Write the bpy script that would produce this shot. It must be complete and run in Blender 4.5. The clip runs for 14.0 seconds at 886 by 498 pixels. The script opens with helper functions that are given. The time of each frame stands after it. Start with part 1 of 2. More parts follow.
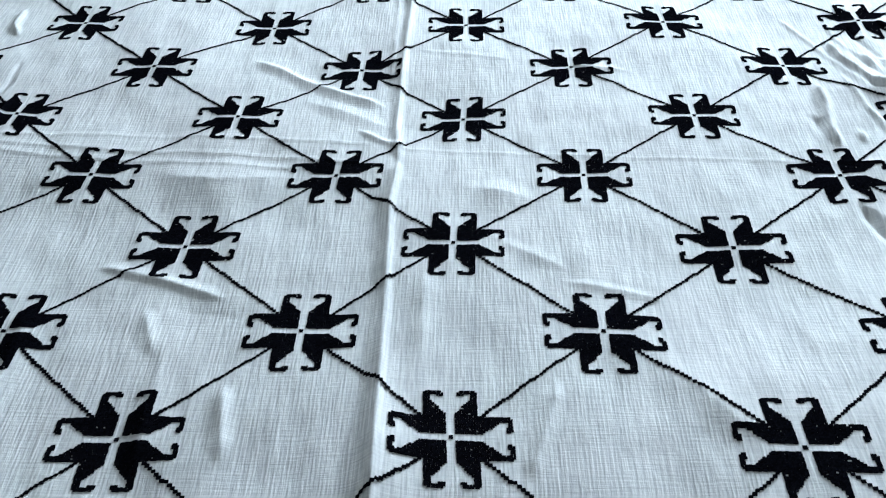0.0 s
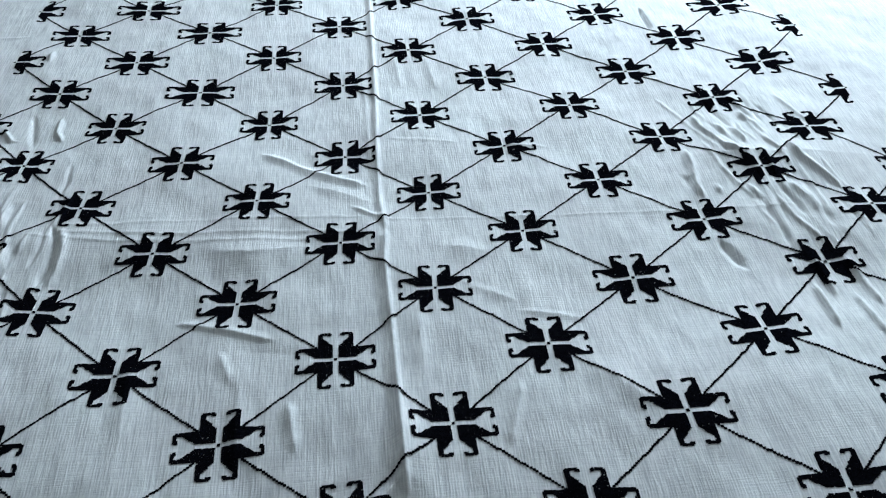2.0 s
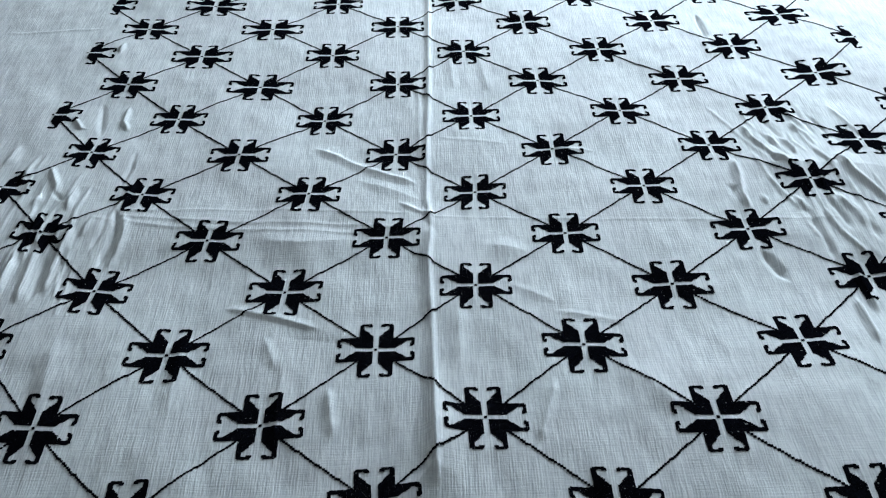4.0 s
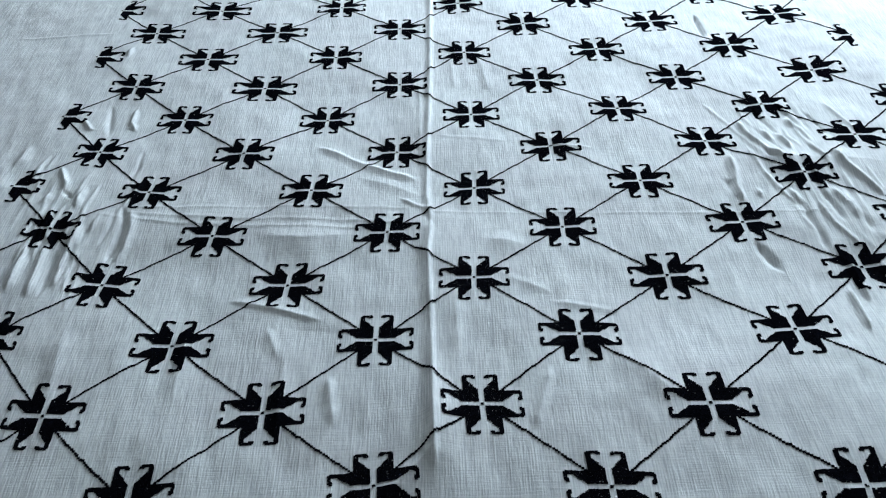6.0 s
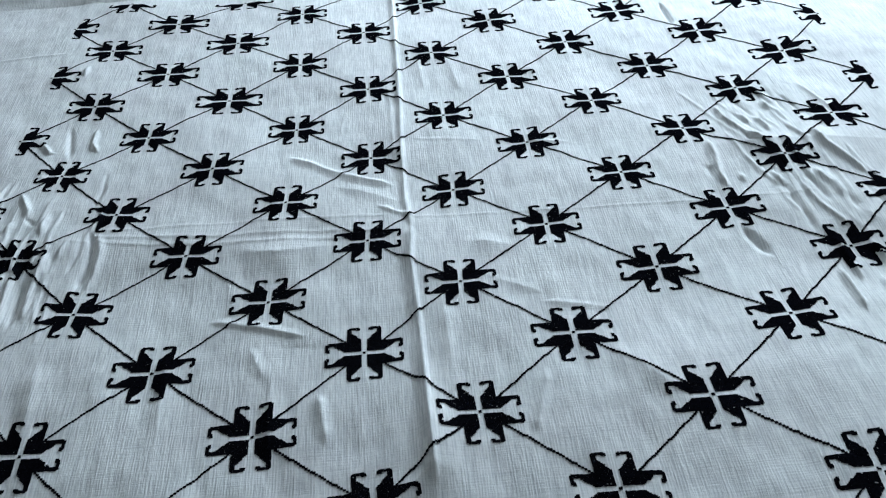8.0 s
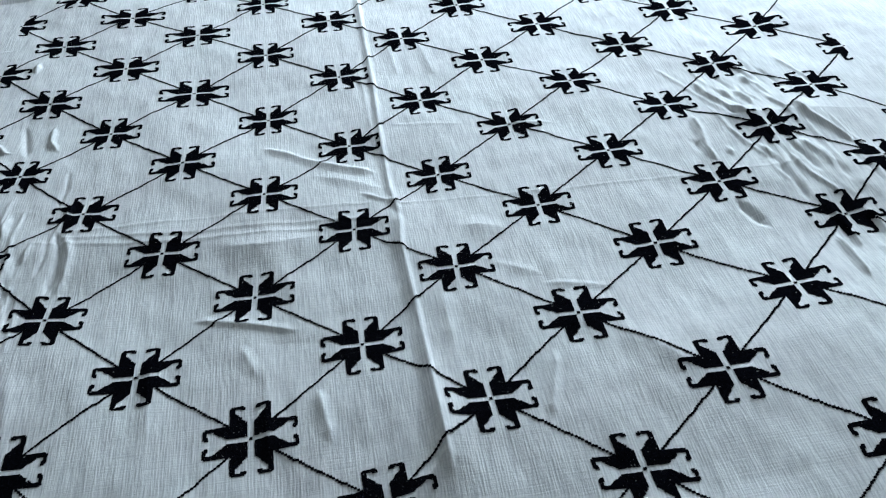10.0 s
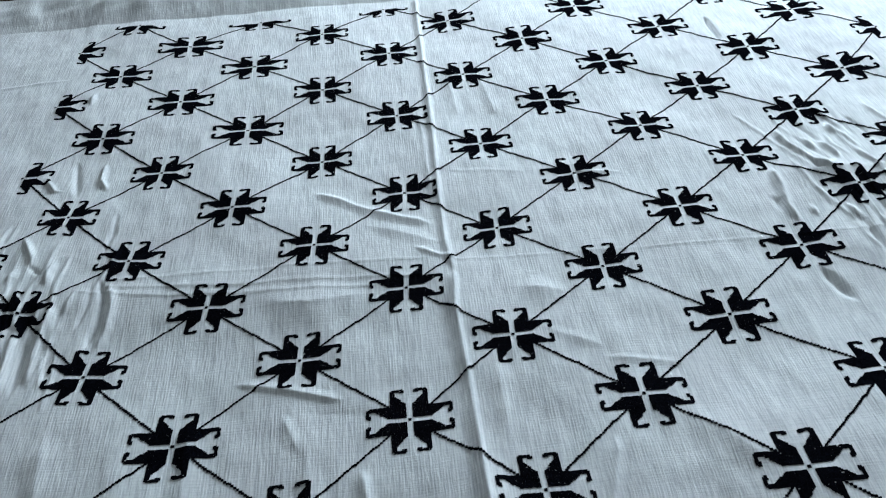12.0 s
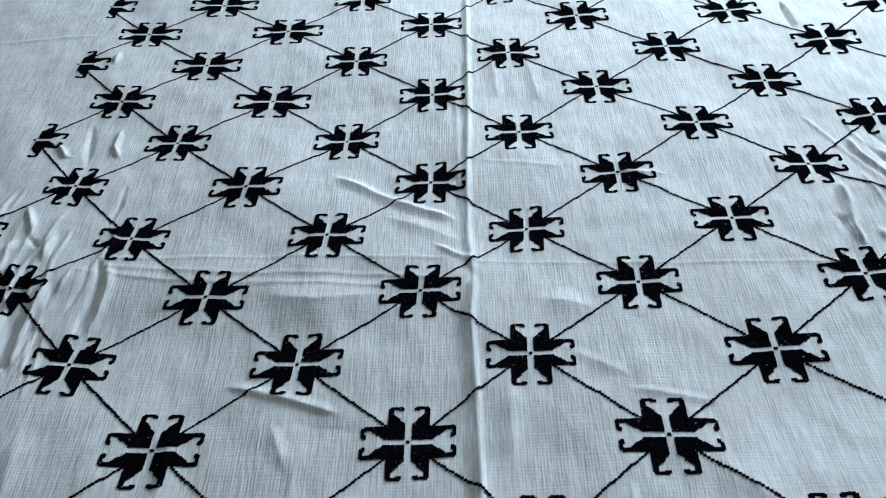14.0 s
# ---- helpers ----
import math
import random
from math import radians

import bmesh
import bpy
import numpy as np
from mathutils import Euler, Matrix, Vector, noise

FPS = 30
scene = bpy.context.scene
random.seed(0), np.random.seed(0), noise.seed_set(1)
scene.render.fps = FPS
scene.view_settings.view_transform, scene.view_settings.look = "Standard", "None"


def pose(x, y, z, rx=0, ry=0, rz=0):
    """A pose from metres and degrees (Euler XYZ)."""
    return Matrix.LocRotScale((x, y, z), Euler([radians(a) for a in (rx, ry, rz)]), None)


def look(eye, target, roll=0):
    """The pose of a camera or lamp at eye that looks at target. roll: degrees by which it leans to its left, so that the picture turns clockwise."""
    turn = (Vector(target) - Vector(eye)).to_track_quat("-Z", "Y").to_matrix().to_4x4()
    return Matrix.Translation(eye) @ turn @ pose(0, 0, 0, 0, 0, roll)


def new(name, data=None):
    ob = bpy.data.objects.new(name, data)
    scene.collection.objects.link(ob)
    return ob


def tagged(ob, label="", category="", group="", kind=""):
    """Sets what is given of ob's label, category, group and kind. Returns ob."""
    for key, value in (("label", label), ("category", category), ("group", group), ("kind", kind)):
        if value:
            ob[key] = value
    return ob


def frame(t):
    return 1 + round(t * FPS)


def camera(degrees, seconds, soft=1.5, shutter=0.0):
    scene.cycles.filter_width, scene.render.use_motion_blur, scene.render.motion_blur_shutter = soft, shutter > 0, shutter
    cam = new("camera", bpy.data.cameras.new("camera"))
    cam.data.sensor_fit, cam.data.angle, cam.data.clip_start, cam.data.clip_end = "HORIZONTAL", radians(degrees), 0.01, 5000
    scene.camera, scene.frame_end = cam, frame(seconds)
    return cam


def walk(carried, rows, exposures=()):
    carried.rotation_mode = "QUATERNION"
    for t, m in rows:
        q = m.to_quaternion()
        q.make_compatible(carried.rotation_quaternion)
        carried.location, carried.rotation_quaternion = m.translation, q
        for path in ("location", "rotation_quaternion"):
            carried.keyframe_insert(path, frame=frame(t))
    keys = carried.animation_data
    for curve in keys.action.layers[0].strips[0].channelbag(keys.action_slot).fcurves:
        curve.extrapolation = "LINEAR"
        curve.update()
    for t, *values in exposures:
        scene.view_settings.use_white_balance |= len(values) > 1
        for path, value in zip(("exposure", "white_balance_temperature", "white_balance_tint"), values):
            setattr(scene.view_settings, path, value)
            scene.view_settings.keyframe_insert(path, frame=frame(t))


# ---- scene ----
# ---- camera and its walk ----
Z0 = 0.55          # height of the bed's top above the floor
PATH = [
    (0.0, 0.0846, -0.5260, 0.4226, 1.356, -43.261, -0.397),
    (0.5, 0.0632, -0.5514, 0.4491, -1.017, -43.534, -0.092),
    (1.0, 0.0482, -0.5906, 0.4954, -3.174, -42.162, 0.357),
    (1.5, 0.0307, -0.6103, 0.5236, -5.850, -41.228, 1.054),
    (2.0, 0.0211, -0.6851, 0.5960, -6.198, -41.508, 0.903),
    (2.5, 0.0131, -0.6796, 0.5996, -5.565, -40.995, 1.069),
    (3.0, 0.0271, -0.7592, 0.6546, -2.129, -40.384, 0.273),
    (3.2, 0.0283, -0.6957, 0.6064, -2.183, -42.005, 0.997),
    (5.3, 0.0507, -0.7302, 0.6199, 0.574, -40.226, -1.912),
    (5.5, 0.0515, -0.7326, 0.6160, 0.379, -40.087, -1.714),
    (6.0, 0.0466, -0.7289, 0.6112, -0.316, -41.034, -0.923),
    (6.5, 0.0402, -0.7229, 0.6138, -0.424, -40.629, -1.234),
    (7.0, 0.0338, -0.7175, 0.6130, -0.589, -39.844, -1.704),
    (7.5, 0.0319, -0.7141, 0.6047, -1.518, -39.708, -2.379),
    (8.0, 0.0312, -0.7074, 0.5947, -3.057, -40.845, -2.755),
    (8.2, 0.0277, -0.6993, 0.5871, -4.099, -41.829, -2.631),
    (10.3, -0.0195, -0.6861, 0.5576, -8.035, -40.378, -2.275),
    (10.5, -0.0203, -0.6838, 0.5579, -8.109, -40.293, -2.412),
    (11.0, -0.0203, -0.6684, 0.5613, -7.502, -40.804, -2.607),
    (11.5, -0.0129, -0.6453, 0.5625, -5.748, -39.852, -2.624),
    (12.0, -0.0031, -0.6137, 0.5679, -2.897, -40.396, -3.597),
    (12.5, 0.0021, -0.5944, 0.5643, 0.314, -40.190, -3.258),
    (13.0, 0.0144, -0.5769, 0.5609, 2.399, -40.828, -3.615),
    (13.5, 0.0257, -0.5586, 0.5557, 2.598, -41.772, -3.614),
    (14.0, 0.0340, -0.5358, 0.5489, 2.239, -42.919, -3.141),
]


def path_pose(x, y, z, yaw, pitch, roll):
    return pose(x, y, z + Z0, 0, 0, yaw) @ pose(0, 0, 0, 90 + pitch) @ pose(0, 0, 0, 0, 0, roll)


cam = camera(52.62, 14.0, soft=1.15)
walk(cam, [(row[0], path_pose(*row[1:])) for row in PATH],
     [(0, 0.42), (0.5, 0.40), (1.0, 0.36), (1.5, 0.28), (2.0, 0.04), (2.5, -0.08), (3.0, -0.06), (5.5, 0.0), (10.5, 0.05), (11.5, 0.0), (12.0, -0.08), (13.0, -0.08), (14.0, -0.06)])

# ---- world and light ----
world = bpy.data.worlds.new("world")
scene.world = world
world.use_nodes = True
wn = world.node_tree
sky = wn.nodes.new("ShaderNodeTexSky")
sky.sky_type = "NISHITA"
sky.sun_disc = False
sky.sun_elevation, sky.sun_rotation = radians(38), radians(60)
wn.links.new(sky.outputs["Color"], wn.nodes["Background"].inputs["Color"])
wn.nodes["Background"].inputs["Strength"].default_value = 0.12

# room: floor outline, ceiling height and the window opening in the wall behind the bed
RX0, RX1, RY0, RY1, RZ = -2.0, 2.45, -2.6, 1.75, 2.6
WIN = (0.30, 2.00, 0.90, 1.72)       # x from, x to, z from, z to


def area_lamp(name, place, target, sx, sy, watts, colour):
    lamp = bpy.data.lights.new(name, "AREA")
    lamp.shape, lamp.size, lamp.size_y, lamp.energy, lamp.color = "RECTANGLE", sx, sy, watts, colour
    ob = new(name, lamp)
    ob.matrix_world = look(place, target)
    return ob


WIN_X, WIN_Z = (WIN[0] + WIN[1]) / 2, (WIN[2] + WIN[3]) / 2
area_lamp("window_light", (WIN_X, RY1 + 0.02, WIN_Z), (0.2, 0.0, Z0), 1.6, 0.75, 77.0, (0.71, 0.872, 0.995))


# ---- materials ----
def material(name):
    m = bpy.data.materials.new(name)
    m.use_nodes = True
    return m, m.node_tree, m.node_tree.nodes["Principled BSDF"]


def node(tree, kind, **values):
    n = tree.nodes.new("ShaderNode" + kind)
    for key, value in values.items():
        n.inputs[key.replace("_", " ")].default_value = value
    return n


def link(tree, a, out, b, into):
    tree.links.new(a.outputs[out], b.inputs[into])


def scaled_coords(tree, sx, sy, sz):
    co = tree.nodes.new("ShaderNodeTexCoord")
    mp = node(tree, "Mapping")
    mp.inputs["Scale"].default_value = (sx, sy, sz)
    link(tree, co, "Object", mp, "Vector")
    return mp


def two_tone(tree, coords, scale, detail, low, high, a, b):
    nz = node(tree, "TexNoise", Scale=scale, Detail=detail, Roughness=0.6)
    link(tree, coords, "Vector", nz, "Vector")
    ramp = node(tree, "ValToRGB")
    ramp.color_ramp.elements[0].position, ramp.color_ramp.elements[1].position = low, high
    ramp.color_ramp.elements[0].color, ramp.color_ramp.elements[1].color = (*a, 1), (*b, 1)
    link(tree, nz, "Fac", ramp, "Fac")
    return ramp


def math_node(tree, operation, a, b):
    n = tree.nodes.new("ShaderNodeMath")
    n.operation = operation
    for k, v in enumerate((a, b)):
        if isinstance(v, (int, float)):
            n.inputs[k].default_value = v
        else:
            tree.links.new(v, n.inputs[k])
    return n.outputs[0]


def cotton_material(name, base_a, base_b, rib=1.0):
    """White handwoven cotton: ribs along y about 2.4 mm apart, fine cross threads, slubs."""
    m, tree, bsdf = material(name)
    plain = scaled_coords(tree, 1, 1, 1)
    tone = two_tone(tree, plain, 7.0, 4.0, 0.35, 0.68, base_a, base_b)
    # threads: long noise along each direction gives uneven ribs
    warp = scaled_coords(tree, 560, 45, 1)
    weft = scaled_coords(tree, 60, 900, 1)
    n1 = node(tree, "TexNoise", Scale=1.0, Detail=2.0, Roughness=0.5)
    n2 = node(tree, "TexNoise", Scale=1.0, Detail=2.0, Roughness=0.5)
    link(tree, warp, "Vector", n1, "Vector")
    link(tree, weft, "Vector", n2, "Vector")
    sep = tree.nodes.new("ShaderNodeSeparateXYZ")
    link(tree, plain, "Vector", sep, "Vector")
    wave = math_node(tree, "SINE", math_node(tree, "MULTIPLY", sep.outputs["X"], 2 * math.pi / 0.0024), 0.0)
    pick = math_node(tree, "SINE", math_node(tree, "MULTIPLY", sep.outputs["Y"], 2 * math.pi / 0.0030), 0.0)
    threads = math_node(tree, "ADD", math_node(tree, "MULTIPLY", n1.outputs["Fac"], 1.2),
                        math_node(tree, "MULTIPLY", n2.outputs["Fac"], 0.5))
    height = math_node(tree, "ADD", threads, math_node(tree, "MULTIPLY", math_node(tree, "ADD", wave, math_node(tree, "MULTIPLY", pick, 0.3)), 0.075 * rib))
    bump = node(tree, "Bump", Strength=0.5, Distance=0.0009)
    tree.links.new(height, bump.inputs["Height"])
    # soft crumple, some centimetres across
    crumple = node(tree, "TexNoise", Scale=32.0, Detail=5.0, Roughness=0.55)
    link(tree, scaled_coords(tree, 1.0, 0.4, 1.0), "Vector", crumple, "Vector")
    bump2 = node(tree, "Bump", Strength=0.34, Distance=0.007)
    link(tree, crumple, "Fac", bump2, "Height")
    link(tree, bump, "Normal", bump2, "Normal")
    # sharp small creases
    ridged = node(tree, "TexNoise", Scale=11.0, Detail=3.0, Roughness=0.5, Distortion=0.6)
    ridged.noise_type = "RIDGED_MULTIFRACTAL"
    link(tree, plain, "Vector", ridged, "Vector")
    bump3 = node(tree, "Bump", Strength=0.38, Distance=0.0018)
    link(tree, ridged, "Fac", bump3, "Height")
    link(tree, bump2, "Normal", bump3, "Normal")
    link(tree, bump3, "Normal", bsdf, "Normal")
    # shade in the gaps between ribs, put into the colour as a little grey
    mix = node(tree, "Mix")
    mix.data_type, mix.blend_type = "RGBA", "MULTIPLY"
    mix.inputs[0].default_value = 0.36
    grey = node(tree, "ValToRGB")
    grey.color_ramp.elements[0].position, grey.color_ramp.elements[1].position = 0.64, 1.02
    grey.color_ramp.elements[0].color = (0.44, 0.46, 0.50, 1)
    tree.links.new(height, grey.inputs["Fac"])
    tree.links.new(tone.outputs["Color"], mix.inputs[6])
    tree.links.new(grey.outputs["Color"], mix.inputs[7])
    tree.links.new(mix.outputs[2], bsdf.inputs["Base Color"])
    bsdf.inputs["Roughness"].default_value = 0.82
    bsdf.inputs["Specular IOR Level"].default_value = 0.25
    bsdf.inputs["Sheen Weight"].default_value = 0.15
    return m


def thread_material():
    """Near-black navy embroidery thread; odd stitches have a paler base colour, as if catching more light."""
    m, tree, bsdf = material("navy_thread")
    geo = tree.nodes.new("ShaderNodeNewGeometry")
    ramp = node(tree, "ValToRGB")
    ramp.color_ramp.elements[0].position, ramp.color_ramp.elements[1].position = 0.0, 1.0
    ramp.color_ramp.elements[0].color = (0.0016, 0.0017, 0.0030, 1)
    ramp.color_ramp.elements[1].color = (0.0050, 0.0052, 0.0080, 1)
    link(tree, geo, "Random Per Island", ramp, "Fac")
    link(tree, ramp, "Color", bsdf, "Base Color")
    bsdf.inputs["Roughness"].default_value = 0.9
    bsdf.inputs["Specular IOR Level"].default_value = 0.0
    return m


def simple_material(name, a, b, scale, rough, bump=0.0, stretch=(1, 1, 1)):
    m, tree, bsdf = material(name)
    co = scaled_coords(tree, *stretch)
    tone = two_tone(tree, co, scale, 6.0, 0.3, 0.7, a, b)
    link(tree, tone, "Color", bsdf, "Base Color")
    bsdf.inputs["Roughness"].default_value = rough
    if bump:
        nz = node(tree, "TexNoise", Scale=scale * 6, Detail=4.0)
        link(tree, co, "Vector", nz, "Vector")
        bp = node(tree, "Bump", Strength=0.4, Distance=bump)
        link(tree, nz, "Fac", bp, "Height")
        link(tree, bp, "Normal", bsdf, "Normal")
    return m


COTTON = cotton_material("white_cotton", (0.735, 0.735, 0.745), (0.79, 0.81, 0.815))
SHEET = cotton_material("sheet_cotton", (0.58, 0.585, 0.60), (0.68, 0.685, 0.695), 0.3)
THREAD = thread_material()
PLASTER = simple_material("plaster", (0.33, 0.30, 0.27), (0.42, 0.39, 0.35), 3.0, 0.9, 0.002)
CEILING = simple_material("ceiling_paint", (0.52, 0.52, 0.51), (0.60, 0.60, 0.59), 2.0, 0.9, 0.001)
FLOOR = simple_material("floor_tile", (0.22, 0.19, 0.16), (0.30, 0.26, 0.22), 6.0, 0.5, 0.001)
WOOD = simple_material("dark_wood", (0.045, 0.025, 0.016), (0.10, 0.058, 0.036), 9.0, 0.45, 0.0008, (1, 8, 8))
FRAME = simple_material("white_frame", (0.72, 0.72, 0.72), (0.80, 0.80, 0.80), 5.0, 0.4)
GLASS, glass_tree, glass_bsdf = material("window_glass")
glass_bsdf.inputs["Transmission Weight"].default_value = 1.0
glass_bsdf.inputs["Roughness"].default_value = 0.0
glass_bsdf.inputs["IOR"].default_value = 1.45


# ---- mesh helpers ----
def mesh_object(name, verts, faces, mat, parent=None, smooth=False, label=""):
    me = bpy.data.meshes.new(name)
    me.from_pydata([tuple(v) for v in verts], [], [tuple(f) for f in faces])
    me.materials.append(mat)
    if smooth:
        me.polygons.foreach_set("use_smooth", [True] * len(me.polygons))
    me.update()
    ob = new(name, me)
    ob.parent = parent
    if label:
        ob["label"] = label
    return ob


def box_bm(boxes, bevel=0.0):
    """One bmesh of boxes given as (x0, x1, y0, y1, z0, z1)."""
    bm = bmesh.new()
    for x0, x1, y0, y1, z0, z1 in boxes:
        v = [bm.verts.new((x, y, z)) for z in (z0, z1) for y in (y0, y1) for x in (x0, x1)]
        for f in ((0, 2, 3, 1), (4, 5, 7, 6), (0, 1, 5, 4), (2, 6, 7, 3), (0, 4, 6, 2), (1, 3, 7, 5)):
            bm.faces.new([v[k] for k in f])
    if bevel:
        bmesh.ops.bevel(bm, geom=bm.edges[:], offset=bevel, segments=2, affect="EDGES", profile=0.6)
    return bm


def part(name, bm, mat, parent=None, label="", smooth=False):
    me = bpy.data.meshes.new(name)
    bm.to_mesh(me)
    bm.free()
    me.materials.append(mat)
    if smooth:
        me.polygons.foreach_set("use_smooth", [True] * len(me.polygons))
    ob = new(name, me)
    ob.parent = parent
    if label:
        ob["label"] = label
    return ob


# ---- the room that closes the place ----
tagged(part("floor", box_bm([(RX0, RX1, RY0, RY1, -0.1, 0)]), FLOOR), "brown tiled floor under the bed", "floor", kind="structure")
tagged(part("ceiling", box_bm([(RX0, RX1, RY0, RY1, RZ, RZ + 0.1)]), CEILING), "plain off-white painted ceiling", "ceiling", kind="structure")
tagged(part("wall_south", box_bm([(RX0 - 0.15, RX1 + 0.15, RY0 - 0.15, RY0, 0, RZ)]), PLASTER), "plain beige plastered wall", "wall", kind="structure")
tagged(part("wall_west", box_bm([(RX0 - 0.15, RX0, RY0, RY1, 0, RZ)]), PLASTER), "plain beige plastered wall", "wall", kind="structure")
tagged(part("wall_east", box_bm([(RX1, RX1 + 0.15, RY0, RY1, 0, RZ)]), PLASTER), "plain beige plastered wall", "wall", kind="structure")
tagged(part("wall_north", box_bm([(RX0 - 0.15, WIN[0], RY1, RY1 + 0.15, 0, RZ), (WIN[1], RX1 + 0.15, RY1, RY1 + 0.15, 0, RZ),
                                  (WIN[0], WIN[1], RY1, RY1 + 0.15, 0, WIN[2]), (WIN[0], WIN[1], RY1, RY1 + 0.15, WIN[3], RZ)]), PLASTER),
       "plain beige plastered wall with a window behind the bed", "wall", kind="structure")
window = tagged(new("window_1"), "white framed window behind the bed", "window", kind="structure")
F0, F1 = RY1 + 0.09, RY1 + 0.14
part("window_frame", box_bm([(WIN[0], WIN[0] + 0.05, F0, F1, WIN[2], WIN[3]), (WIN[1] - 0.05, WIN[1], F0, F1, WIN[2], WIN[3]),
                             (WIN[0] + 0.05, WIN[1] - 0.05, F0, F1, WIN[2], WIN[2] + 0.05), (WIN[0] + 0.05, WIN[1] - 0.05, F0, F1, WIN[3] - 0.05, WIN[3])]), FRAME, window)
pane = part("pane", box_bm([(WIN[0] + 0.05, WIN[1] - 0.05, F0 + 0.02, F0 + 0.026, WIN[2] + 0.05, WIN[3] - 0.05)]), GLASS, window)
pane.visible_shadow = False

# ---- the lattice of the embroidery, in the plane of the cloth ----
A, RATIO = 0.18, 0.8697        # across and along, from motif to motif
B = A * RATIO
# how the laid cloth is pulled out of square, in millimetres
PULL_X = [-0.4, 6.6, -35.0, 1.5, 54.2, -24.7, -37.0, 13.9, 11.0, 10.7, -21.5, 26.1, -8.5, -49.6, 6.5, 19.2, -0.5, 35.0, -4.3, 73.7, -10.1, -148.2, 36.8, 62.4, 7.6, -130.3, 124.6, 98.7, -30.2, -17.8, -127.7, -12.7, 38.2, -43.4, 30.1, -34.4, 246.0, -100.1, -94.2, 197.2, 31.4, -67.6, 7.2, -112.6, -92.5]
PULL_Y = [-1.1, -14.5, 24.2, 0.2, -65.8, 55.4, 83.1, -50.0, -45.6, 24.7, 9.7, -67.5, 18.9, 107.0, 54.5, -33.4, -29.3, -3.4, -56.6, -29.0, 68.9, -58.9, 13.9, 47.2, -44.0, -85.6, 125.6, -15.8, -110.5, -29.8, 2.8, 69.2, 182.8, -107.7, -61.6, 26.7, 162.9, -42.4, -32.2, 46.5, -5.5, -96.5, -6.9, -67.7, -35.6]
# gentle hollows and swells of the mattress under it, in millimetres
SAG = [-1.3, -1.2, 5.7, 2.3, -9.2, -2.3, 1.6, 3.3, -4.6, 8.3, -2.1, -0.6, 1.7, 2.9, -6.0]


def pulled(mx, my):
    """World x, y of the point of the cloth that lies at mx, my in the even lattice."""
    u = np.clip((mx / (A / 2) - 1) / 6, -1.05, 1.05)
    v = np.clip((my / (B / 2) - 2) / 6, -1.35, 1.05)
    dx, dy, k = 0.0 * mx, 0.0 * my, 0
    for a in range(9):
        for b in range(9 - a):
            dx = dx + PULL_X[k] * u ** a * v ** b
            dy = dy + PULL_Y[k] * u ** a * v ** b
            k += 1
    return mx + dx / 1000, my + dy / 1000


def sag(x, y):
    """Height of the mattress at x, y over its middle level."""
    u = np.clip((x / (A / 2) - 1) / 6, -1.05, 1.05)
    v = np.clip((y / (B / 2) - 2) / 6, -1.05, 1.05)
    z, k = 0.0 * x, 0
    for a in range(5):
        for b in range(5 - a):
            z = z + SAG[k] * u ** a * v ** b
            k += 1
    return z / 1000


# ---- folds and wrinkles of the cloth ----
FOLDS = []


def fold(points, left, right, height, ease=0.018):
    """A crease along points: its flanks are left and right metres wide, seen along the way, height high."""
    FOLDS.append((np.array(points, float), left, right, 1.35 * height, ease))


# the two main creases from storing the cloth folded
fold([(0.040, -0.296), (0.038, -0.134), (0.035, -0.027), (0.039, 0.024)], 0.0125, 0.0042, 0.0033)
fold([(0.039, 0.018), (0.034, 0.067), (0.035, 0.168), (0.038, 0.267), (0.039, 0.388), (0.040, 0.533), (0.042, 0.630)], 0.008, 0.005, 0.0028)
fold([(0.025, 0.301), (0.026, 0.183), (0.029, 0.094)], 0.006, 0.006, 0.0008)
fold([(-0.266, -0.517), (0.039, -0.257), (0.035, -0.093)], 0.055, 0.035, 0.0018, 0.12)
fold([(-0.256, -0.580), (0.039, -0.276), (0.039, -0.163)], 0.020, 0.030, 0.0046, 0.10)
fold([(0.014, 0.040), (0.118, 0.034), (0.216, 0.030), (0.335, 0.031), (0.482, 0.027)], 0.003, 0.004, 0.0004)
fold([(-0.298, 0.052), (-0.133, 0.049), (0.019, 0.043)], 0.004, 0.004, 0.00045)
fold([(-0.307, 0.043), (-0.183, 0.031), (-0.081, 0.026), (0.019, 0.018)], 0.005, 0.004, 0.00055)
fold([(-0.330, 0.039), (-0.232, 0.023), (-0.029, 0.010)], 0.006, 0.004, 0.0006)
fold([(-0.559, 0.460), (-0.417, 0.466)], 0.006, 0.006, 0.0006)
# single folds in the field
fold([(-0.099, 0.164), (-0.045, 0.130), (-0.006, 0.108), (0.025, 0.096)], 0.008, 0.012, 0.0024)
fold([(-0.045, 0.102), (-0.005, 0.083), (0.030, 0.065)], 0.012, 0.012, 0.0010)
fold([(-0.000, 0.064), (0.024, 0.046), (0.049, 0.036)], 0.006, 0.006, 0.0016)
fold([(-0.164, -0.092), (-0.116, -0.105), (-0.065, -0.123)], 0.009, 0.006, 0.0017)
fold([(-0.113, -0.127), (-0.039, -0.142)], 0.025, 0.025, -0.0014, 0.04)
fold([(0.100, -0.059), (0.160, -0.096)], 0.008, 0.010, 0.0008)
fold([(0.151, -0.105), (0.226, -0.120)], 0.006, 0.008, 0.0009)
fold([(0.179, 0.164), (0.234, 0.152)], 0.004, 0.006, 0.0011)
fold([(0.044, 0.186), (0.133, 0.169)], 0.006, 0.006, 0.0005)
fold([(-0.121, -0.127), (-0.103, -0.173)], 0.010, 0.012, 0.0016)
fold([(0.063, -0.076), (0.062, -0.195)], 0.014, 0.022, 0.0022, 0.05)
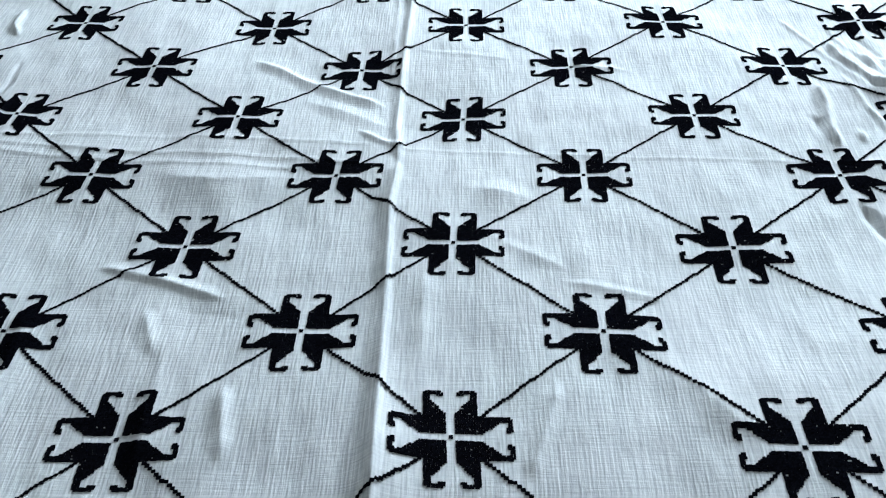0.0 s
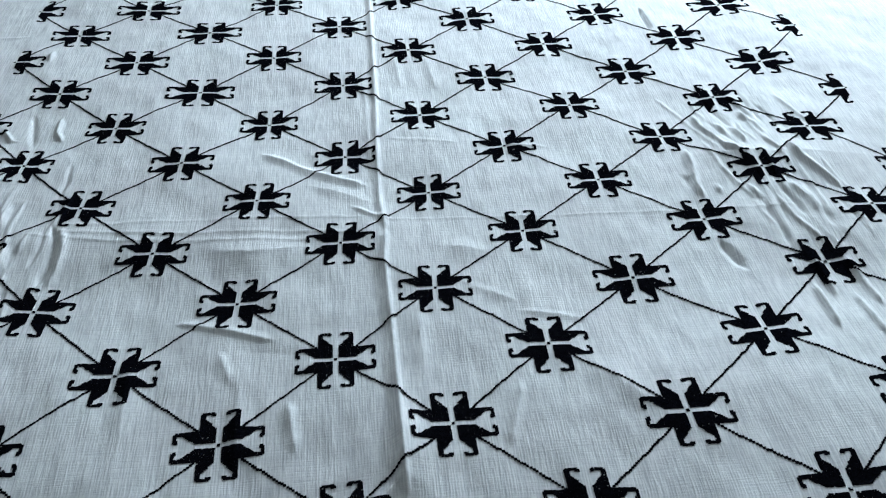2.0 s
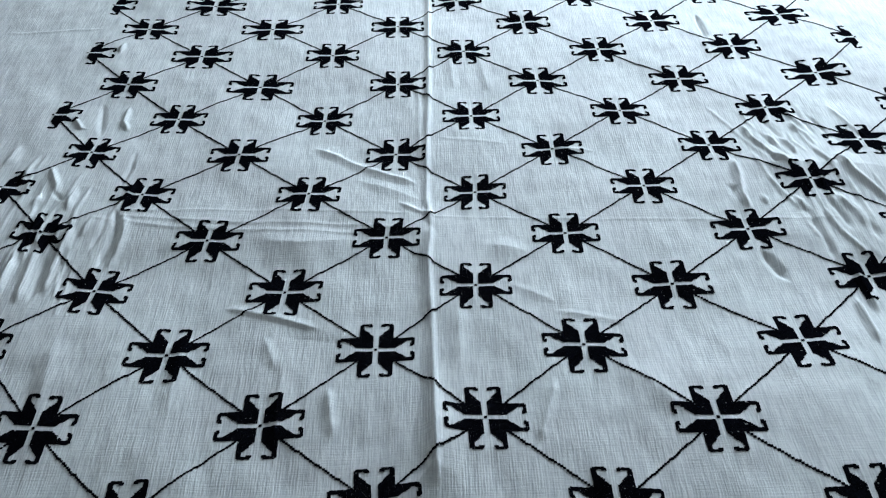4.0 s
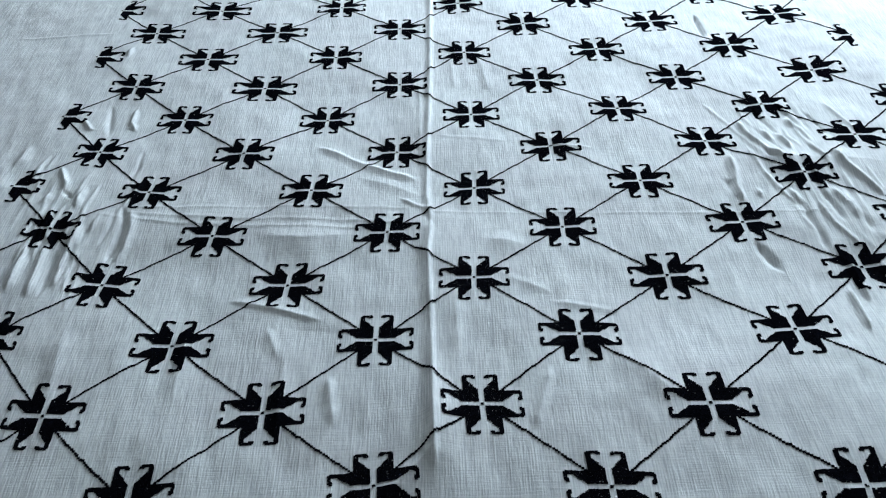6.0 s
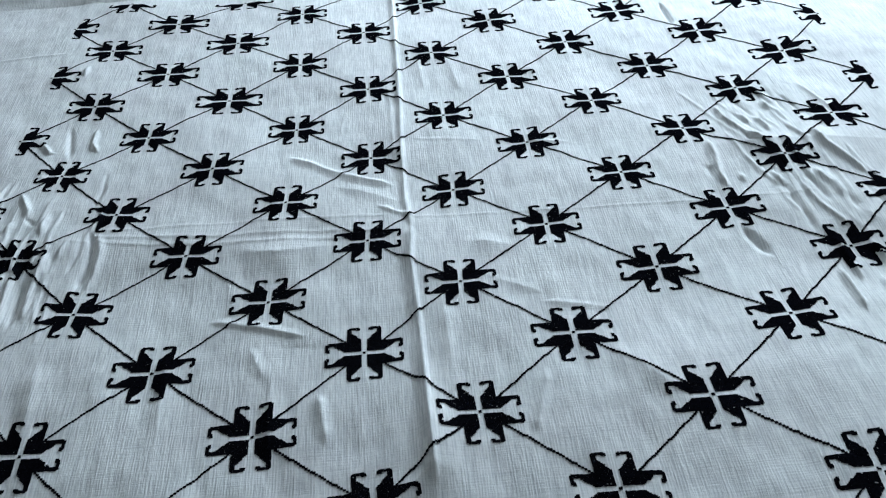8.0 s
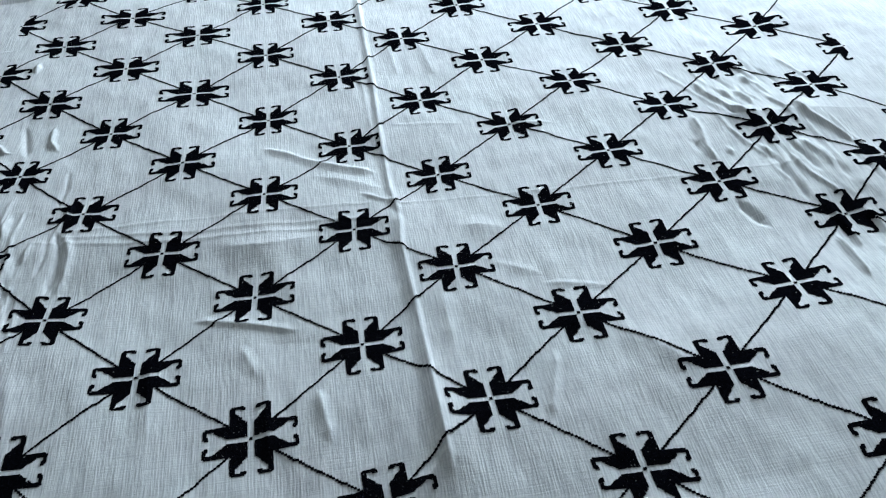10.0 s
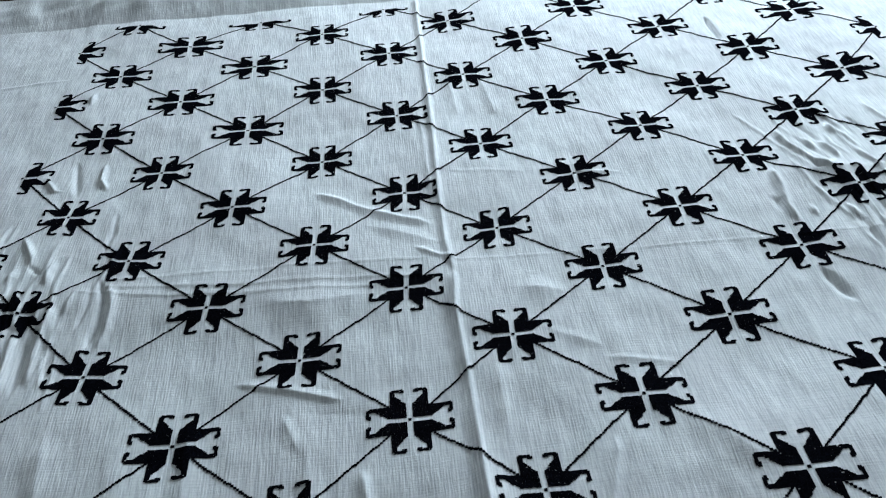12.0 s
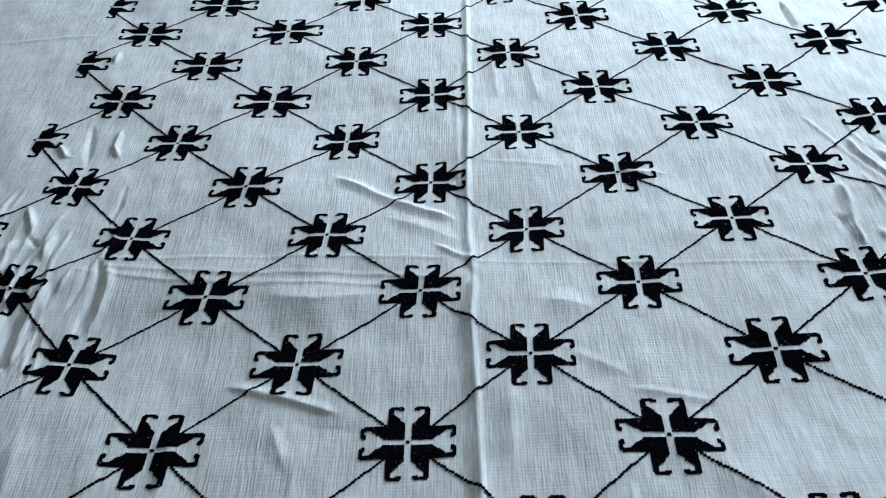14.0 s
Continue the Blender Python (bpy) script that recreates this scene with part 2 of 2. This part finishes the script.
fold([(0.147, -0.187), (0.124, -0.262)], 0.008, 0.012, 0.0024)
fold([(-0.056, -0.188), (-0.047, -0.249)], 0.008, 0.012, 0.0026)
fold([(-0.195, -0.123), (-0.192, -0.226)], 0.018, 0.018, 0.0022, 0.04)
fold([(-0.098, -0.163), (-0.096, -0.264)], 0.016, 0.014, 0.0022, 0.04)
fold([(-0.149, 0.004), (-0.099, -0.007), (-0.036, 0.002)], 0.03, 0.055, 0.0045, 0.06)
fold([(0.084, -0.008), (0.145, -0.022)], 0.02, 0.035, 0.0024, 0.05)
fold([(0.198, -0.156), (0.263, -0.239)], 0.03, 0.03, 0.0022, 0.05)
fold([(0.066, 0.384), (0.071, 0.293)], 0.010, 0.012, 0.0014)
fold([(0.107, 0.373), (0.115, 0.285)], 0.012, 0.012, 0.0012)
fold([(-0.313, -0.113), (-0.304, -0.216)], 0.02, 0.02, 0.0024, 0.04)
# bundle of wrinkles on the window side
fold([(0.389, 0.139), (0.388, 0.103), (0.383, 0.070), (0.386, 0.044)], 0.0060, 0.0090, 0.0036)
fold([(0.368, 0.093), (0.375, 0.080), (0.375, 0.061)], 0.0100, 0.0080, -0.0022)
fold([(0.378, -0.015), (0.387, -0.044), (0.398, -0.066)], 0.0100, 0.0100, -0.0036)
fold([(0.417, 0.207), (0.421, 0.174), (0.436, 0.136), (0.453, 0.115)], 0.0060, 0.0060, 0.0040)
fold([(0.429, 0.157), (0.436, 0.126), (0.449, 0.119)], 0.0060, 0.0060, -0.0032)
fold([(0.454, 0.177), (0.461, 0.150), (0.463, 0.128)], 0.0060, 0.0060, 0.0036)
fold([(0.506, 0.138), (0.516, 0.102), (0.533, 0.067), (0.541, 0.044)], 0.0070, 0.0080, 0.0036)
fold([(0.443, 0.055), (0.447, 0.020), (0.452, -0.013), (0.451, -0.037)], 0.0070, 0.0070, -0.0032)
fold([(0.471, 0.062), (0.480, 0.028), (0.484, 0.003)], 0.0070, 0.0070, -0.0030)
fold([(0.438, 0.069), (0.445, 0.042), (0.444, 0.013)], 0.0070, 0.0070, 0.0032)
fold([(0.476, 0.210), (0.480, 0.182)], 0.0060, 0.0060, 0.0028)
fold([(0.482, 0.068), (0.496, 0.033), (0.498, 0.006)], 0.0070, 0.0070, 0.0032)
fold([(0.440, 0.187), (0.449, 0.154)], 0.0050, 0.0050, 0.0026)
fold([(0.505, 0.023), (0.507, -0.015)], 0.0070, 0.0070, -0.0026)
fold([(0.404, 0.072), (0.406, 0.050)], 0.0060, 0.0060, 0.0024)
fold([(0.453, -0.082), (0.452, -0.155)], 0.0064, 0.0072, 0.0040)
fold([(0.486, -0.100), (0.491, -0.171)], 0.0064, 0.0064, 0.0034)
fold([(0.427, 0.489), (0.427, 0.413)], 0.0064, 0.0064, -0.0048)
# bundle of wrinkles on the far side from the window
fold([(-0.302, 0.055), (-0.293, 0.023), (-0.294, -0.007), (-0.301, -0.038)], 0.0060, 0.0050, -0.0030)
fold([(-0.291, 0.048), (-0.283, 0.016), (-0.284, -0.012), (-0.291, -0.041)], 0.0080, 0.0060, 0.0022)
fold([(-0.349, 0.091), (-0.353, 0.068), (-0.351, 0.045)], 0.0060, 0.0060, 0.0030)
fold([(-0.374, 0.103), (-0.373, 0.080), (-0.358, 0.062)], 0.0050, 0.0050, -0.0024)
fold([(-0.387, 0.081), (-0.391, 0.056)], 0.0070, 0.0060, 0.0026)
fold([(-0.336, 0.024), (-0.341, -0.005), (-0.342, -0.038), (-0.341, -0.076)], 0.0080, 0.0070, 0.0038)
fold([(-0.326, 0.025), (-0.330, -0.006), (-0.331, -0.031)], 0.0060, 0.0060, -0.0024)
fold([(-0.366, -0.005), (-0.365, -0.048), (-0.363, -0.087)], 0.0080, 0.0070, 0.0036)
fold([(-0.354, -0.015), (-0.352, -0.053), (-0.352, -0.087)], 0.0060, 0.0050, -0.0026)
fold([(-0.384, -0.018), (-0.386, -0.055), (-0.387, -0.082)], 0.0080, 0.0070, 0.0036)
fold([(-0.390, -0.024), (-0.391, -0.061)], 0.0060, 0.0060, -0.0020)
fold([(-0.335, 0.260), (-0.333, 0.222), (-0.322, 0.201)], 0.0060, 0.0050, 0.0030)
fold([(-0.399, 0.238), (-0.381, 0.209), (-0.369, 0.208)], 0.0050, 0.0050, 0.0026)
fold([(-0.371, 0.270), (-0.355, 0.193)], 0.0070, 0.0060, -0.0018)
fold([(-0.393, 0.131), (-0.375, 0.093), (-0.370, 0.071)], 0.0060, 0.0050, 0.0030)
fold([(-0.380, 0.422), (-0.380, 0.388)], 0.0070, 0.0060, 0.0030)
fold([(-0.443, 0.178), (-0.444, 0.146), (-0.450, 0.129)], 0.0120, 0.0090, 0.0024)
fold([(-0.413, 0.129), (-0.415, 0.104)], 0.0060, 0.0060, 0.0022)
fold([(0.467, -0.042), (0.469, -0.111)], 0.006, 0.007, 0.0029)
fold([(0.499, -0.051), (0.508, -0.128)], 0.007, 0.007, 0.0031)
fold([(0.372, 0.126), (0.614, 0.106)], 0.070, 0.078, 0.0042, 0.09)

# fine pleats between the long wrinkles: those by the window run a little aslant, those on the other side almost along the bed
rng = np.random.RandomState(12)
for mid_x, mid_y, wide_x, wide_y, slant, count in ((0.475, 0.09, 0.075, 0.14, -0.22, 26), (-0.355, 0.04, 0.06, 0.12, 0.10, 20)):
    for _ in range(count):
        px, py = mid_x + wide_x * rng.uniform(-1, 1), mid_y + wide_y * rng.uniform(-1, 1)
        run, lean = rng.uniform(0.05, 0.10), slant + rng.uniform(-0.16, 0.16)
        bend = rng.uniform(-0.006, 0.006)
        fold([(px - lean * run / 2, py - run / 2), (px + bend, py), (px + lean * run / 2, py + run / 2)],
             rng.uniform(0.003, 0.006), rng.uniform(0.003, 0.006), rng.choice([1, 1, -1]) * rng.uniform(0.0008, 0.0019))


def smooth01(x):
    x = np.clip(x, 0, 1)
    return x * x * (3 - 2 * x)


def wave_noise(x, y, seed, size, count=7):
    """Smooth random waves of about that size."""
    rng = np.random.RandomState(seed)
    z = 0 * x
    for _ in range(count):
        angle, phase, s = rng.uniform(0, 2 * np.pi), rng.uniform(0, 2 * np.pi), size * rng.uniform(0.7, 1.5)
        z = z + np.sin((x * np.cos(angle) + y * np.sin(angle)) * 2 * np.pi / s + phase)
    return z / count ** 0.5


Y_BACK = 0.627


def cloth_height(x, y):
    """Height of the cloth over the bed's top."""
    x, y = np.asarray(x, float), np.asarray(y, float)
    h = 0.0012 * wave_noise(x, y, 3, 0.23) + 0.0006 * wave_noise(x, y * 0.45, 5, 0.07) + 0.00026 * wave_noise(x, y, 8, 0.030, 14) + 0.0004 * wave_noise(x, y, 9, 0.055, 9)
    for pts, left, right, height, ease in FOLDS:
        lo, hi = pts.min(0) - 0.08, pts.max(0) + 0.08
        m = (x > lo[0]) & (x < hi[0]) & (y > lo[1]) & (y < hi[1])
        if not m.any():
            continue
        px, py = x[m], y[m]
        best, side, along = np.full(px.shape, 9.0), np.zeros(px.shape), np.zeros(px.shape)
        lengths = np.hypot(*np.diff(pts, axis=0).T)
        total, run = lengths.sum(), 0.0
        for (p, q), n in zip(zip(pts[:-1], pts[1:]), lengths):
            ux, uy = (q - p) / n
            s = np.clip((px - p[0]) * ux + (py - p[1]) * uy, 0, n)
            ox, oy = px - p[0] - ux * s, py - p[1] - uy * s
            d = np.hypot(ox, oy)
            near = d < best
            best = np.where(near, d, best)
            side = np.where(near, ux * oy - uy * ox, side)
            along = np.where(near, run + s, along)
            run += n
        fade = smooth01(np.minimum(along, total - along) / min(ease, 0.5 * total) + 0.02)
        w = np.where(side > 0, left, right) * (0.4 + 0.6 * fade)
        wobble = 1 + 0.10 * np.sin(along * 90 + height * 9000)
        h[m] += height * (1 - np.clip(best / w, 0, 1)) ** 1.5 * fade * wobble
    # the quarter before the cross crease, away from the window, sags a little
    h = h - 0.0085 * (1 - np.exp(-np.clip(0.042 - x, 0, None) / 0.075)) * smooth01((0.045 - y) / 0.10)
    # a shallow trough before the cross crease on the window side
    h = h - 0.009 * np.exp(-((y + 0.085) / 0.11) ** 2) * smooth01((x - 0.06) / 0.30)
    # close ripples between the long wrinkles on both sides
    for mx, my, sx, sy, pitch, seed in ((-0.365, 0.04, 0.055, 0.14, 0.026, 31), (0.465, 0.07, 0.065, 0.17, 0.030, 41), (-0.45, 0.16, 0.05, 0.10, 0.045, 51)):
        mask = np.exp(-((x - mx) / sx) ** 2 - ((y - my) / sy) ** 2)
        bend = 1.4 * wave_noise(x, y * 0.5, seed, 0.11) + 0.5 * wave_noise(x, y, seed + 1, 0.05)
        ripple = 1 - np.abs(np.sin(np.pi * x / pitch + bend))
        h = h + 0.0022 * mask * ripple ** 1.3 * (0.55 + 0.35 * wave_noise(x, y, seed + 2, 0.09))
    # the cloth climbs over the pillow roll at the head of the bed
    edge = Y_BACK + 0.004 * np.sin(x * 9) + 0.006 * smooth01((-0.36 - x) / 0.35)
    rise = np.clip(y - edge, 0, None)
    h = h + 0.055 * (1 - np.exp(-rise / 0.12)) * (1 - 0.45 * smooth01((-0.36 - x) / 0.2)) - 5.0 * np.clip(y - 0.80, 0, None) + smooth01(rise / 0.05) * (0.0024 * wave_noise(x, y * 0.6, 21, 0.08) + 0.0008 * wave_noise(x, y, 22, 0.03))
    # the corner by the headboard is turned under
    h = h - 1.6 * np.clip((y - 0.672) - 1.1 * (x + 0.66), 0, 0.1)
    return h


def cloth_z(x, y):
    return Z0 + cloth_height(x, y) + sag(np.asarray(x, float), np.asarray(y, float))


# ---- the bed ----
BX0, BX1, BY0, BY1 = -1.05, 1.15, -1.25, 0.65
bed = tagged(new("bed"), "low wooden bed under a white cotton sheet", "bed")
part("mattress", box_bm([(BX0, BX1, BY0, BY1, 0.30, Z0 - 0.022)], 0.04), SHEET, bed, "white mattress", True)
part("bed_frame", box_bm([(BX0 - 0.02, BX1 + 0.02, BY0 - 0.02, BY1, 0.16, 0.30)], 0.008), WOOD, bed, "dark wooden frame")
part("headboard", box_bm([(BX0 - 0.02, BX1 + 0.02, BY1 + 0.002, BY1 + 0.07, 0.16, Z0 - 0.012), (BX0 - 0.02, BX1 + 0.02, BY1 + 0.07, BY1 + 0.14, 0.16, Z0 + 0.008)], 0.006), WOOD, bed, "low dark wooden headboard")
for lx in (BX0 + 0.02, BX1 - 0.1):
    for ly in (BY0 + 0.02, BY1 - 0.1):
        part("leg", box_bm([(lx, lx + 0.08, ly, ly + 0.08, 0, 0.16)], 0.005), WOOD, bed)


# ---- the embroidered cloth ----
CX0, CX1, CY0, CY1 = -1.0, 1.10, -0.98, 0.86


def axis(lo, hi, a, b, fine, coarse):
    """Grid lines, fine between a and b."""
    return np.concatenate([np.arange(lo, a, coarse), np.arange(a, b, fine), np.arange(b, hi + coarse / 2, coarse)])


xs = axis(CX0, CX1, -0.62, 0.72, 0.0015, 0.012)
ys = axis(CY0, CY1, -0.34, 0.80, 0.0015, 0.012)
gx, gy = np.meshgrid(xs, ys)
gz = cloth_z(gx, gy)
verts = np.stack([gx, gy, gz], -1).reshape(-1, 3)
nx, ny = len(xs), len(ys)
ids = np.arange(nx * ny).reshape(ny, nx)
quads = np.stack([ids[:-1, :-1], ids[:-1, 1:], ids[1:, 1:], ids[1:, :-1]], -1).reshape(-1, 4)
cloth = tagged(new("tablecloth"), "white handwoven cotton tablecloth with navy cross-stitch lattice, creased from folding", "tablecloth")
sheet = mesh_object("cloth_sheet", verts, quads, COTTON, cloth, True, "white ribbed cotton with fold creases")


# ---- embroidery ----
UX, UY = A * 0.0136, B * 0.0145       # one stitch


def stitched(x, y):
    """Whether the stitch at x, y (in stitches, from the motif's middle) is dark: four arms, each a white trumpet between two hooked wings."""
    p, q = sorted((abs(x), abs(y)))
    if q < 0.55:
        return True
    if q < 11.4:
        return 0.78 + max(0.0, q - 6.6) * 0.82 < p < 6.4
    if q < 12.2:
        return 4.7 < p < 6.4
    # the hook bends inward at the arm's end and thickens to a blunt tip
    if q < 12.9:
        return 4.5 < p < 6.4 or 1.5 < p < 3.3
    return 1.6 < p < 6.3 and q < 14.0 and p + q < 19.6 and not (p < 2.2 and q > 13.6)


FINE = 14 / 27       # the motifs are worked in finer stitches than the lines
HALF_COUNT = 28.5
GRID = np.arange(-HALF_COUNT, HALF_COUNT + 0.5) * FINE
MOTIF = [(x, y) for x in GRID for y in GRID if stitched(x, y)]


def stitches(cells, cx, cy, lift, size, line=0.0, wide=1.0):
    """Vertices and faces of raised stitches; cells are middles in stitches from cx, cy. Each one is a low slanted pad."""
    c = np.array(cells, float)
    rng = np.random.RandomState(int(abs(cx) * 7919 + abs(cy) * 104729) % 99991)
    c = c + rng.uniform(-0.16, 0.16, c.shape) * size
    corner = np.array([(-1, -1), (1, -1), (1, 1), (-1, 1)], float) * 0.5
    if line:
        lean = 0.16 * line
        corner = np.array([(-0.56 - lean, -0.50), (0.56 - lean, -0.50), (0.56 + lean, 0.50), (-0.56 + lean, 0.50)])
    grow = rng.uniform(0.94, 1.22, (len(c), 1, 1)) * size
    top = (c[:, None] + corner[None] * grow).reshape(-1, 2)
    low = (c[:, None] + corner[None] * grow * 1.06).reshape(-1, 2)
    high = np.tile(np.array([1.0, 0.55, 1.0, 0.55]) * lift, len(c))
    out = []
    for q, z in ((low, np.full(len(low), -0.0004)), (top, high)):
        x, y = pulled(cx + q[:, 0] * UX * wide, cy + q[:, 1] * UY)
        # stitches lie on top of the cloth where it bends sharply
        ground = np.maximum.reduce([cloth_z(x + dx, y + dy) for dx, dy in ((0, 0), (0.0012, 0), (-0.0012, 0))])
        out.append(np.stack([x, y, ground + z], -1))
    n = len(c) * 4
    v = np.concatenate(out)
    base = np.arange(len(c)) * 4
    faces = [np.stack([base + n, base + n + 1, base + n + 2, base + n + 3], -1)]
    for k in range(4):
        j = (k + 1) % 4
        faces.append(np.stack([base + k, base + j, base + n + j, base + n + k], -1))
    if line:    # the thread runs on under the cloth from stitch to stitch
        faces.append(np.stack([base[:-1] + 1, base[1:], base[1:] + 3, base[:-1] + 2], -1))
    return v, np.concatenate(faces)


I0, I1, J0, J1 = -5, 7, -8, 8
for i in range(I0, I1 + 1):
    for j in range(J0, J1 + 1):
        if (i + j) % 2:
            continue
        if (i in (I0, I1)) and (j in (J0, J1)):
            continue
        cells = [(x, y) for x, y in MOTIF if not (i == I0 and x < -0.8 or i == I1 and x > 0.8 or j == J0 and y < -0.8 or j == J1 and y > 0.8)]
        cells = [c for c in cells if random.random() > 0.008]
        # no two rows were worked alike: motifs widen towards the head of the bed
        wide = 1.0 + 0.10 * min(1, max(0, (j - 3) / 3)) + (0.17 if i <= -2 and j >= 4 else 0) + (0.22 if i in (I0, 6) else 0) + random.uniform(-0.03, 0.03)
        v, f = stitches(cells, i * A / 2, j * B / 2, 0.0006, 0.94 * FINE, 0.0, wide)
        mesh_object("motif", v, f, THREAD, cloth)

# stitched lines from motif to motif: slanted threads in those that rise, upright ones in those that fall
SPAN_X, SPAN_Y, PITCH = A / 2 / UX, B / 2 / UY, 0.80
for i in range(I0, I1):
    for j in range(J0, J1 + 1):
        if (i + j) % 2:
            continue
        for up in (1, -1):
            if not J0 <= j + up <= J1:
                continue
            if (i == I0 and j in (J0, J1)) or (i + 1 == I1 and j + up in (J0, J1)):
                continue
            count = int(round((SPAN_X - 2 * 6.6) / PITCH))
            cells = []
            for k in range(count + 1):
                s = (6.6 + k * PITCH) / SPAN_X
                cells.append((s * SPAN_X, up * round(s * SPAN_Y / PITCH * 2) / 2 * PITCH))
            v, f = stitches(cells, i * A / 2, j * B / 2, 0.0007, 0.72 if up > 0 else 0.76, 0.8 if up > 0 else -0.15)
            mesh_object("stitched_line", v, f, THREAD, cloth)
